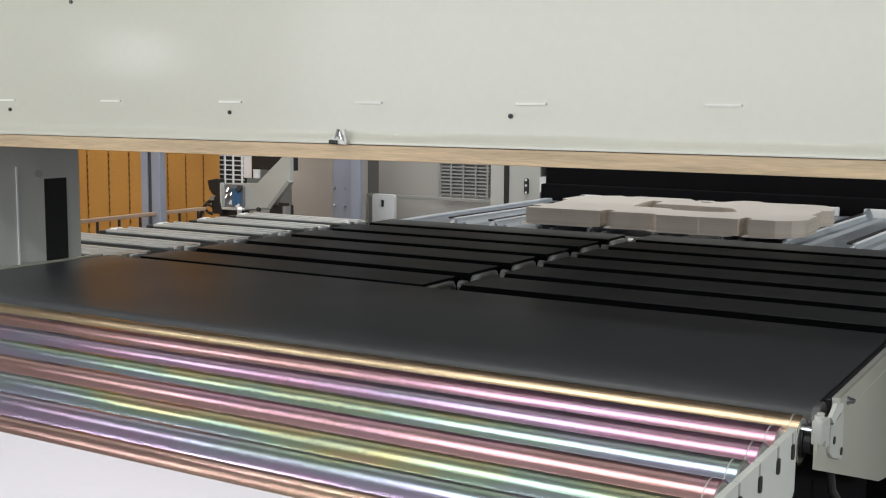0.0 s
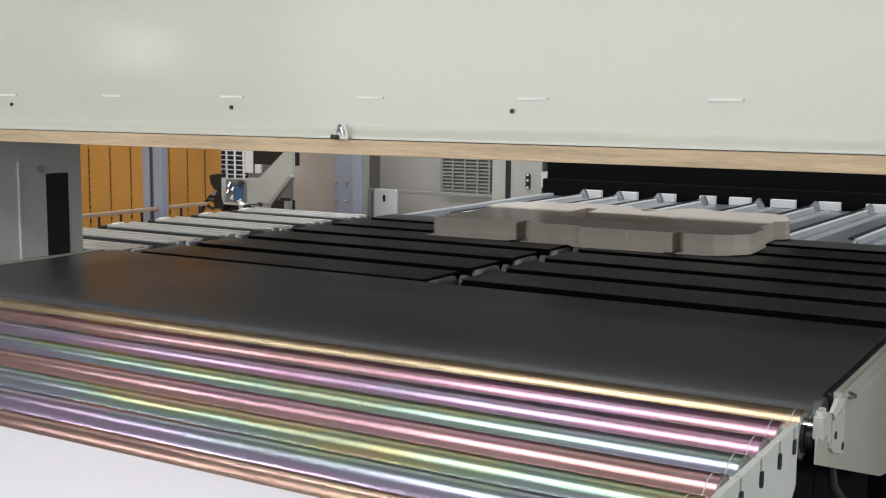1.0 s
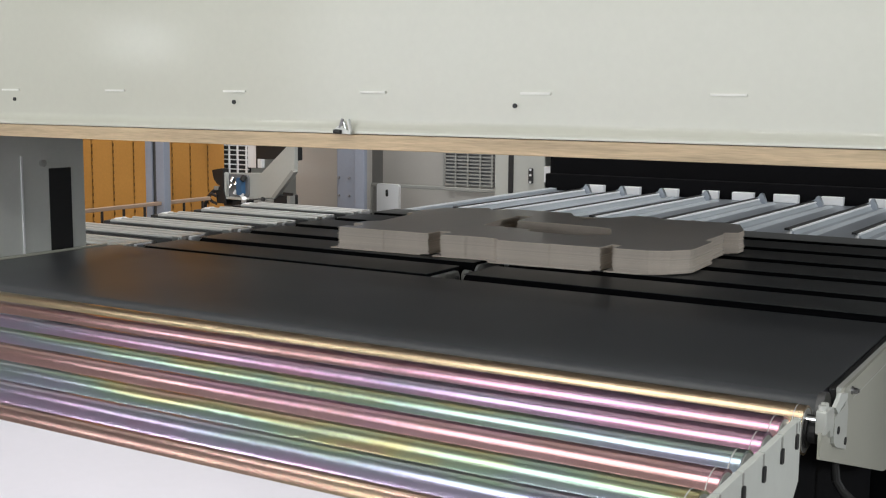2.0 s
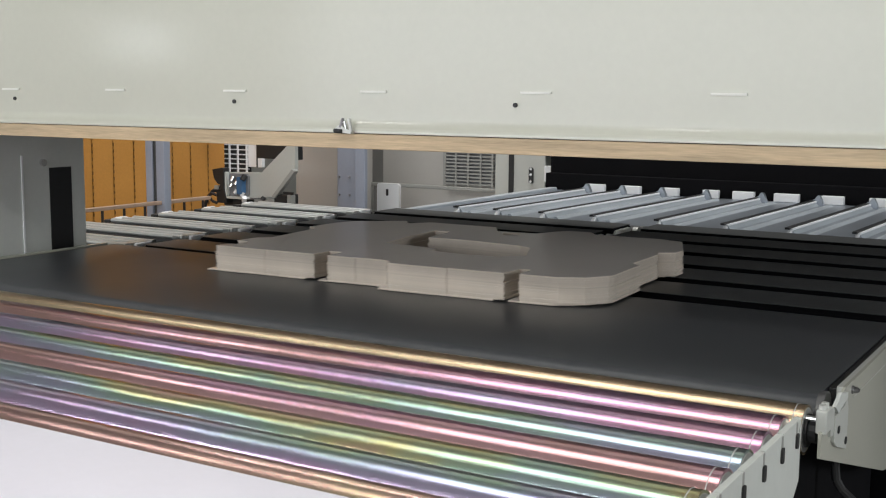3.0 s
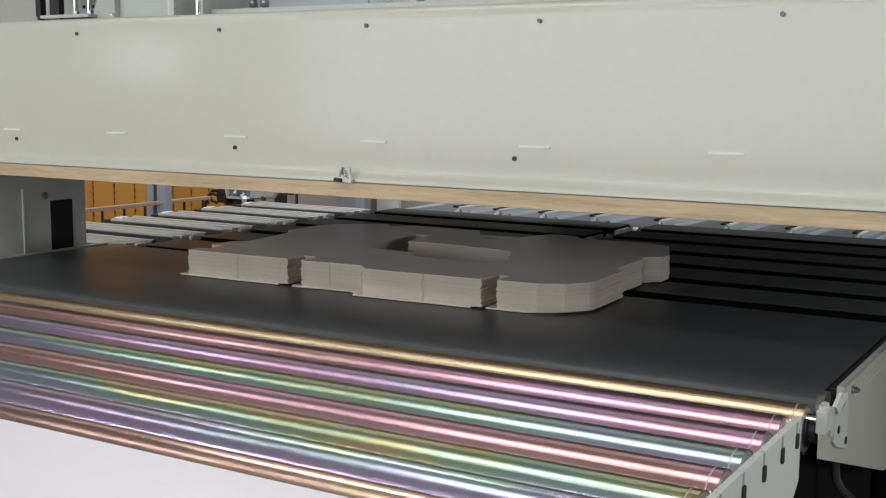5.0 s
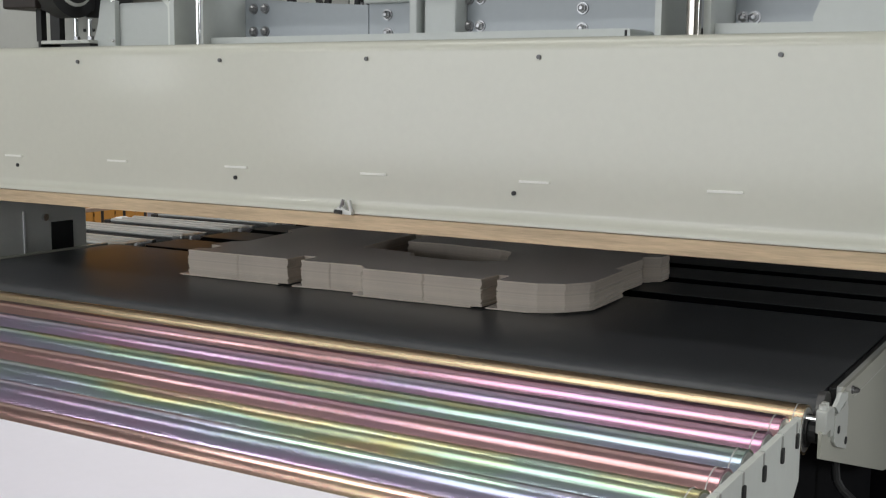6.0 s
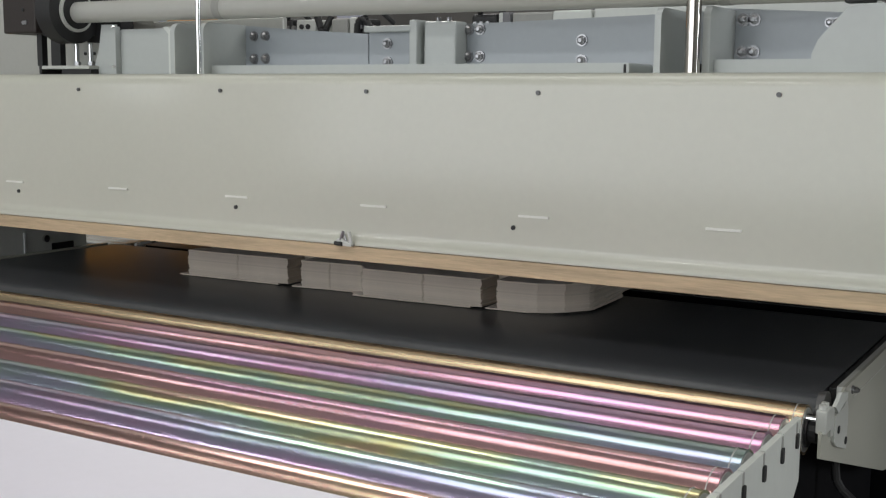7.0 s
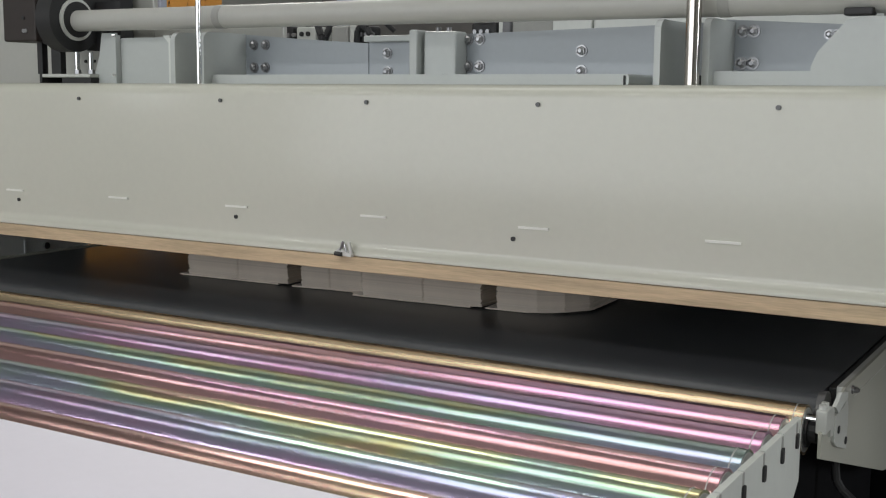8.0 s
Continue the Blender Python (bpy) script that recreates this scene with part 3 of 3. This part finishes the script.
    for x in (-2.90, -2.86, -2.755):
        part("hole", cyl(B(), (x, 2.62, 1.535), (x, 2.616, 1.535), 0.005, 10), BLACK, t)
    for x in (-2.715, -2.657):
        part("stud", cyl(B(), (x, 2.42, 1.4905), (x, 2.42, 1.555), 0.007, 12), CHROME, t)
        part("stud_nut", cyl(B(), (x, 2.42, 1.4905), (x, 2.42, 1.503), 0.011, 6), BOLT, t)
    part("end_plate", box(B(), -3.55, -2.60, 2.62, 2.64, 1.46, 1.80, 0.004), SHAFT, t)
    part("end_plate", box(B(), -2.60, -2.10, 2.62, 2.64, 1.46, 1.628, 0.004), SHAFT, t)
    part("foot_plate", box(B(), -2.80, -2.60, 2.36, 2.5, 1.480, 1.490, 0.002), GREYPAINT, t)
    part("foot_rail", box(B(), -2.72, -2.60, 2.365, 2.48, 1.463, 1.4795), BLACK, t)
    part("foot_end", box(B(), -2.812, -2.801, 2.36, 2.48, 1.463, 1.49, 0.002), BLACK, t)
    part("flank", prism(B(), [(-2.62, 1.462), (-2.53, 1.462), (-2.528, 1.606), (-2.583, 1.606), (-2.596, 1.54), (-2.62, 1.476)], "y", 2.395, 2.403), FITTING, t, "pale bent flank plate")
    tray = part("cover", prism(B(), rounded(-2.527, -2.312, 1.462, 1.592, 0.014, corners="0011"), "y", 2.408, 2.416), FITTING, t, "pale grey recessed cover")
    part("cover_side", box(B(), -2.5265, -2.521, 2.388, 2.4075, 1.4625, 1.6, 0.002), FITTING, tray)
    part("cover_rim", prism(B(), [(-2.335, 1.5945), (-2.312, 1.5945), (-2.306, 1.585), (-2.306, 1.462), (-2.314, 1.462), (-2.314, 1.575)], "y", 2.385, 2.4075), SIDE, tray)
    # two tiny chrome studs added to stand in for white glints on the cover
    for z in (1.487, 1.598):
        part("pin", cyl(B(), (-2.524, 2.378, z), (-2.524, 2.385, z), 0.004, 10), CHROME, tray)
    for x, r in ((-2.124, 0.007), (-0.79, 0.0155)):
        part("guide_rod", cyl(B(), (x, 2.3, 1.462), (x, 2.3, 2.3), r, 32), CHROME if r < 0.01 else ROD, t, "chrome guide rod", smooth=True)
    part("end_gusset", prism(B(), [(-0.563, 1.462), (-0.563, 1.50), (-0.552, 1.528), (-0.498, 1.589), (-0.475, 1.594), (0.2, 1.60), (0.2, 1.462)], "y", 2.34, 2.36), FITTING, t)
    for x in (-0.566, -0.552):
        bolt(t, x, 2.5, 1.57, 0.008)
    part("connector", box(B(), -0.505, -0.45, 2.335, 2.37, 1.597, 1.612, 0.003), BLACK, t, "black connector block")
    # side plate that drops outside the belt
    part("side_plate", prism(B(), [(2.2, 0.35), (2.835, 0.35), (2.835, 1.06), (2.2, 1.06)], "x", -3.19, -3.165), SIDE, t, "grey slotted side plate")
    part("slot", box(B(), -3.165, -3.162, 2.682, 2.775, 0.5, 0.90), BLACK, t, "dark slot")
    part("edge_strip", box(B(), -3.165, -3.160, 2.566, 2.572, 0.5, 0.945), PAD, t)
    part("knob", cyl(B(), (-3.165, 2.655, 0.919), (-3.155, 2.655, 0.919), 0.012, 14), CHROME, t)
    return t


PLATEN = platen()


# ---- background beyond the left side ----
def background():
    t = thing("orange_partition", "orange partition of upright boards", "partition")
    for k in range(16):
        y = 3.6 + 0.18 * k
        part("board", box(B(), -5.79, -5.75, y, y + 0.1765, 0.05, 2.8, 0.002), ORANGE, t)
    for k in range(1, 16):
        y = 3.6 + 0.18 * k - 0.004
        bm = B()
        for i in range(58):
            z = 0.1 + 0.045 * i
            bm.faces.new([bm.verts.new(p) for p in ((-5.744, y - 0.006, z), (-5.744, y + 0.006, z), (-5.744, y + 0.006, z + 0.02), (-5.744, y - 0.006, z + 0.02))])
        bmesh.ops.solidify(bm, geom=bm.faces[:], thickness=0.003)
        part("perforated_strip", bm, RUST, t, "dark perforated joint strip")
    part("rail", box(B(), -5.80, -5.74, 3.6, 6.48, 0.0, 0.05), DULL, t)
    g = thing("guard_rail", "thin grey guard rail on posts", "rail")
    part("rail", box(B(), -5.03, -5.0, 3.9, 5.5, 0.77, 0.792, 0.004), TAN, g)
    for k in range(10):
        part("post", cyl(B(), (-5.01, 3.95 + 0.165 * k, 0), (-5.01, 3.95 + 0.165 * k, 0.7695), 0.008, 8), BROWN, g)
    c = thing("steel_column", "blue-grey painted steel column", "column")
    part("flange", box(B(), -5.118, -5.066, 5.06, 5.075, 0, 2.6, 0.003), COLUMN, c)
    part("web", box(B(), -5.085, -5.045, 5.0755, 5.12, 0, 2.6), DARKSTEEL, c)
    part("column", box(B(), -5.044, -4.975, 5.07, 5.125, 0, 2.6, 0.006), COLUMN, c)

    # gripper arm with cables
    r = thing("gripper_arm", "light grey handling arm with black cables", "machine arm")
    part("arm", prism(B(), [(-5.211, 0.738), (-5.03, 0.745), (-4.83, 0.768), (-4.645, 0.935), (-4.645, 1.12), (-4.688, 1.12), (-4.729, 1.084), (-4.92, 0.922), (-5.21, 0.912)], "y", 5.9, 5.935), GREYPAINT, r)
    part("strut", prism(B(), [(-4.808, 0.771), (-4.785, 0.762), (-4.616, 0.944), (-4.639, 0.956)], "y", 5.86, 5.8995), DULL, r)
    # flat slab, its dark colour stands in for shade inside the open box
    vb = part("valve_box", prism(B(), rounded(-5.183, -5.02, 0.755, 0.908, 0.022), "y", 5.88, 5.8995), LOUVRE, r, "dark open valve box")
    part("box_rim", prism(B(), rounded(-5.196, -5.008, 0.742, 0.757, 0.006), "y", 5.85, 5.8795), SIDE, vb, "pale box rim")
    part("box_rim", prism(B(), rounded(-5.196, -5.182, 0.758, 0.918, 0.006), "y", 5.85, 5.8795), SIDE, vb, "pale box rim")
    part("valve", prism(B(), rounded(-5.085, -5.04, 0.775, 0.89, 0.015), "y", 5.84, 5.8795), BLUE, vb, "blue valve body")
    part("cap", cyl(B(), (-5.035, 5.84, 0.87), (-5.03, 5.86, 0.9), 0.018, 12), BLACK, vb)
    for x, z, w in ((-5.135, 0.875, 0.014), (-5.105, 0.85, 0.012), (-5.15, 0.83, 0.011), (-5.11, 0.79, 0.013), (-5.055, 0.775, 0.012)):
        part("fitting", cyl(B(), (x, 5.85, z - w), (x + 0.01, 5.86, z + w), w, 12), CHROME if z > 0.8 else PAD, vb)
    part("knob", cyl(B(), (-5.022, 5.84, 0.73), (-5.0, 5.82, 0.76), 0.016, 14), PAD, r)
    part("knob", cyl(B(), (-4.87, 5.86, 0.755), (-4.865, 5.84, 0.76), 0.014, 14), BLACK, r)
    part("bracket", prism(B(), [(-5.255, 0.711), (-5.171, 0.711), (-5.198, 0.80), (-5.199, 0.94), (-5.215, 0.945), (-5.295, 0.93), (-5.28, 0.87), (-5.252, 0.84), (-5.225, 0.83), (-5.262, 0.79)], "y", 5.84, 5.9), BLACK, r)
    part("bracket", box(B(), -5.27, -5.24, 5.83, 5.88, 0.80, 0.825), DULL, r)
    part("base", box(B(), -5.25, -5.03, 5.9, 6.08, 0.69, 0.735, 0.004), BLACK, r)
    part("hose", tube(B(), [(-5.225, 5.85, 0.80), (-5.284, 5.84, 0.79), (-5.334, 5.84, 0.745), (-5.36, 5.84, 0.697), (-5.375, 5.85, 0.64)], 0.013, 8), BLACK, r)
    part("hose", tube(B(), [(-5.25, 5.83, 0.76), (-5.285, 5.82, 0.775), (-5.31, 5.82, 0.75), (-5.29, 5.83, 0.72), (-5.26, 5.85, 0.705)], 0.01, 8), BROWN, r)
    part("clamp", box(B(), -4.803, -4.696, 5.88, 6.0, 0.715, 0.785, 0.004), BLACK, r)
    part("clamp", box(B(), -4.72, -4.64, 5.87, 5.879, 0.79, 0.808), BLACK, r)
    part("clamp", box(B(), -4.668, -4.636, 5.86, 5.9, 0.70, 0.735, 0.003), BLACK, r)
    part("carriage", box(B(), -4.695, -4.665, 5.88, 5.93, 0.715, 0.788, 0.003), DULL, r)
    part("carriage_plate", box(B(), -4.99, -4.81, 5.9, 6.0, 0.70, 0.742, 0.004), DULL, r)
    part("bellows", box(B(), -5.13, -4.78, 6.1, 6.16, 1.0, 1.25, 0.004), BLACK, r)
    part("pedestal", box(B(), -5.2, -4.7, 5.95, 6.1, 0, 0.69), DULL, r)

    k = thing("beige_cabinet", "plain beige control cabinet", "cabinet")
    part("body", box(B(), -5.188, -4.79, 6.6, 7.0, 0, 1.4, 0.008), BEIGE, k)
    s = thing("machine_post", "pale blue-grey machine post with bolts", "machine post")
    part("post", box(B(), -4.785, -4.62, 6.55, 6.599, 0, 2.3, 0.006), COLUMN, s)
    part("post_flange", box(B(), -4.619, -4.54, 6.53, 6.57, 0, 2.3, 0.004), COLUMN, s)
    for z in (0.74, 0.865):
        bolt(s, -4.764, 6.55, z, 0.007)
        bolt(s, -4.676, 6.55, z, 0.007)
    tagged(part("partition_wall", box(B(), -4.9, -3.3, 7.3, 7.4, 0, 1.45), BEIGE), kind="structure")

    v = thing("louvre_vent", "louvred vent with pale slats", "vent")
    # recess slab coloured dark for the shade behind the slats
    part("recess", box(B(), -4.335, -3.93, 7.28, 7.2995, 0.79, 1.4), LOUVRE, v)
    for i in range(24):
        part("slat", box(B(), -4.335, -3.93, 7.255, 7.2795, 0.792 + 0.0253 * i, 0.803 + 0.0253 * i), DULL, v)
    for x in (-4.335, -4.235, -4.133, -4.03, -3.935):
        part("mullion", box(B(), x - 0.007, x + 0.007, 7.25, 7.2545, 0.78, 1.4), DULL, v)
    w = thing("louvre_vent", "louvred vent with pale slats", "vent")
    part("recess", box(B(), -5.86, -5.60, 6.58, 6.6, 0.84, 1.5), BLACK, w)
    part("casing", box(B(), -5.598, -5.47, 6.56, 6.6, 0.9, 1.5, 0.004), PAD, w, "pale grey casing")
    part("casing_seam", box(B(), -5.515, -5.505, 6.556, 6.56, 0.9, 1.5), BLACK, w)
    for i in range(18):
        part("slat", box(B(), -5.86, -5.60, 6.56, 6.5795, 0.845 + 0.035 * i, 0.852 + 0.035 * i), PAD, w)
    for x in (-5.852, -5.77, -5.69, -5.606):
        part("mullion", box(B(), x - 0.006, x + 0.006, 6.55, 6.5595, 0.84, 1.5), PAD, w)
    part("stand", box(B(), -5.84, -5.50, 6.57, 6.62, 0, 0.84), DULL, w)

    h = thing("handrail", "pale horizontal handrail with mounting plate", "rail")
    part("rail", box(B(), -4.86, -3.5, 6.98, 7.0, 0.775, 0.80, 0.004), DULL, h)
    for x in (-4.8, -3.6):
        part("post", cyl(B(), (x, 6.99, 0), (x, 6.99, 0.776), 0.02), DULL, h)
    p = part("mounting_plate", prism(B(), rounded(-4.72, -4.53, 0.4, 0.80, 0.02), "y", 6.95, 6.978), PAD, h, "white mounting plate")
    part("slot", prism(B(), rounded(-4.64, -4.62, 0.71, 0.76, 0.008), "y", 6.946, 6.95), BLACK, p)
    e = thing("electrical_cabinet", "light grey electrical cabinet with dark slot", "cabinet")
    part("body", box(B(), -3.56, -3.2, 6.6, 7.2, 0, 1.4, 0.006), GREYPAINT, e)
    part("gap", box(B(), -3.458, -3.423, 6.594, 6.6, 0, 1.4), BLACK, e)
    hd = part("handle", prism(B(), rounded(-3.312, -3.282, 0.885, 0.985, 0.012), "y", 6.59, 6.6), BLACK, e)
    for z in (0.895, 0.94, 0.975):
        part("screw", cyl(B(), (-3.297, 6.586, z), (-3.297, 6.59, z), 0.008, 10), PAD, hd)
    part("hinge", box(B(), -3.198, -3.15, 6.58, 6.62, 0.9, 1.0, 0.003), PAD, e)


background()


# ---- stack of die-cut blanks ----
def blank_stack():
    t = thing("blank_stack", "stack of die-cut grey cardboard blanks", "cardboard stack")
    x0, y0 = -1.8, 2.95
    outer = [(-2.393, 2.53), (-2.211, 2.535), (-2.206, 2.538), (-2.20, 2.536), (-2.12, 2.539), (-2.03, 2.542), (-2.03, 2.62), (-1.985, 2.62), (-1.98, 2.54), (-1.89, 2.547), (-1.886, 2.55), (-1.786, 2.555), (-1.757, 2.53), (-1.753, 2.513),
             (-1.57, 2.519), (-1.566, 2.523), (-1.485, 2.526), (-1.4, 2.53), (-1.398, 2.62), (-1.365, 2.62), (-1.36, 2.54), (-1.25, 2.547), (-1.19, 2.58), (-1.15, 2.64), (-1.145, 2.66), (-1.155, 2.87),
             (-1.185, 2.89), (-1.19, 3.1), (-1.205, 3.14), (-1.16, 3.17), (-1.16, 3.235), (-1.232, 3.43), (-1.31, 3.46), (-1.54, 3.45), (-1.58, 3.5), (-1.66, 3.5), (-1.69, 3.45),
             (-1.72, 3.36), (-1.86, 3.35), (-1.92, 3.45), (-2.19, 3.45), (-2.24, 3.38), (-2.29, 3.44), (-2.44, 3.33), (-2.465, 3.25), (-2.465, 3.09), (-2.42, 3.06), (-2.41, 3.0),
             (-2.38, 2.78), (-2.415, 2.75), (-2.42, 2.66), (-2.365, 2.65), (-2.36, 2.585), (-2.393, 2.58)]
    inner = [(-2.0, 2.868), (-1.9, 2.863), (-1.8, 2.845), (-1.79, 2.80), (-1.74, 2.79), (-1.65, 2.785), (-1.56, 2.80), (-1.5, 2.86), (-1.57, 3.02), (-1.62, 3.05), (-1.82, 3.075), (-1.965, 3.07), (-1.985, 3.24), (-2.045, 3.24), (-2.035, 3.07)]
    slot = [(-1.826, 3.325), (-1.78, 3.34), (-1.75, 3.31), (-1.775, 3.265), (-1.80, 3.27)]
    th = 0.0038
    bm = bmesh.new()
    loops = []
    edges = []
    for ring in (outer, inner, slot):
        vs = [bm.verts.new((x - x0, y - y0, th)) for x, y in ring]
        loops.append(vs)
        edges += [bm.edges.new((vs[i], vs[(i + 1) % len(vs)])) for i in range(len(vs))]
    bmesh.ops.triangle_fill(bm, use_beauty=True, edges=edges)
    tops = list(bm.faces)
    low = {v: bm.verts.new((v.co.x, v.co.y, 0)) for vs in loops for v in vs}
    for fc in tops:
        bm.faces.new([low[v] for v in fc.verts][::-1])
    for vs in loops:
        for i in range(len(vs)):
            a, b = vs[i], vs[(i + 1) % len(vs)]
            bm.faces.new((a, b, low[b], low[a]))
    for fc in tops:
        fc.material_index = 1
    one = part("sheet", bm, CARD, t)
    one.data.materials.append(LINER)
    rnd = random.Random(4)
    for k in range(20):
        ob = one if k == 0 else new("sheet", one.data)
        ob.parent = t
        sx, sy, a = rnd.gauss(0, 0.0016), rnd.gauss(0, 0.0013), rnd.gauss(0, 0.08)
        if k == 0:
            sx, sy, a = -0.03, -0.006, 0.15
        ob.matrix_basis = pose(sx, sy, k * th + 0.0005, 0, 0, a)
    t.location = (x0, y0, 0.9)
    return t


STACK = blank_stack()


def motions():
    walk(STACK, [(t, pose(-1.8, 2.95 + d, 0.9015)) for t, d in (
        (0.0, 2.257), (0.3, 2.011), (0.5, 1.855), (0.7, 1.672), (1.0, 1.425), (1.2, 1.24), (1.5, 1.024), (1.7, 0.925), (2.25, 0.59), (2.8, 0.256), (3.1, 0.063), (3.3, 0.0), (8.0, 0.0))])
    walk(PLATEN, [(t, pose(0, 0, d)) for t, d in (
        (0.0, 0.282), (3.35, 0.282), (3.5, 0.277), (4.0, 0.2395), (4.5, 0.205), (5.25, 0.151), (6.0, 0.097), (6.5, 0.0605), (7.0, 0.024), (7.2, 0.008), (7.35, 0.0), (8.0, 0.0))])


motions()
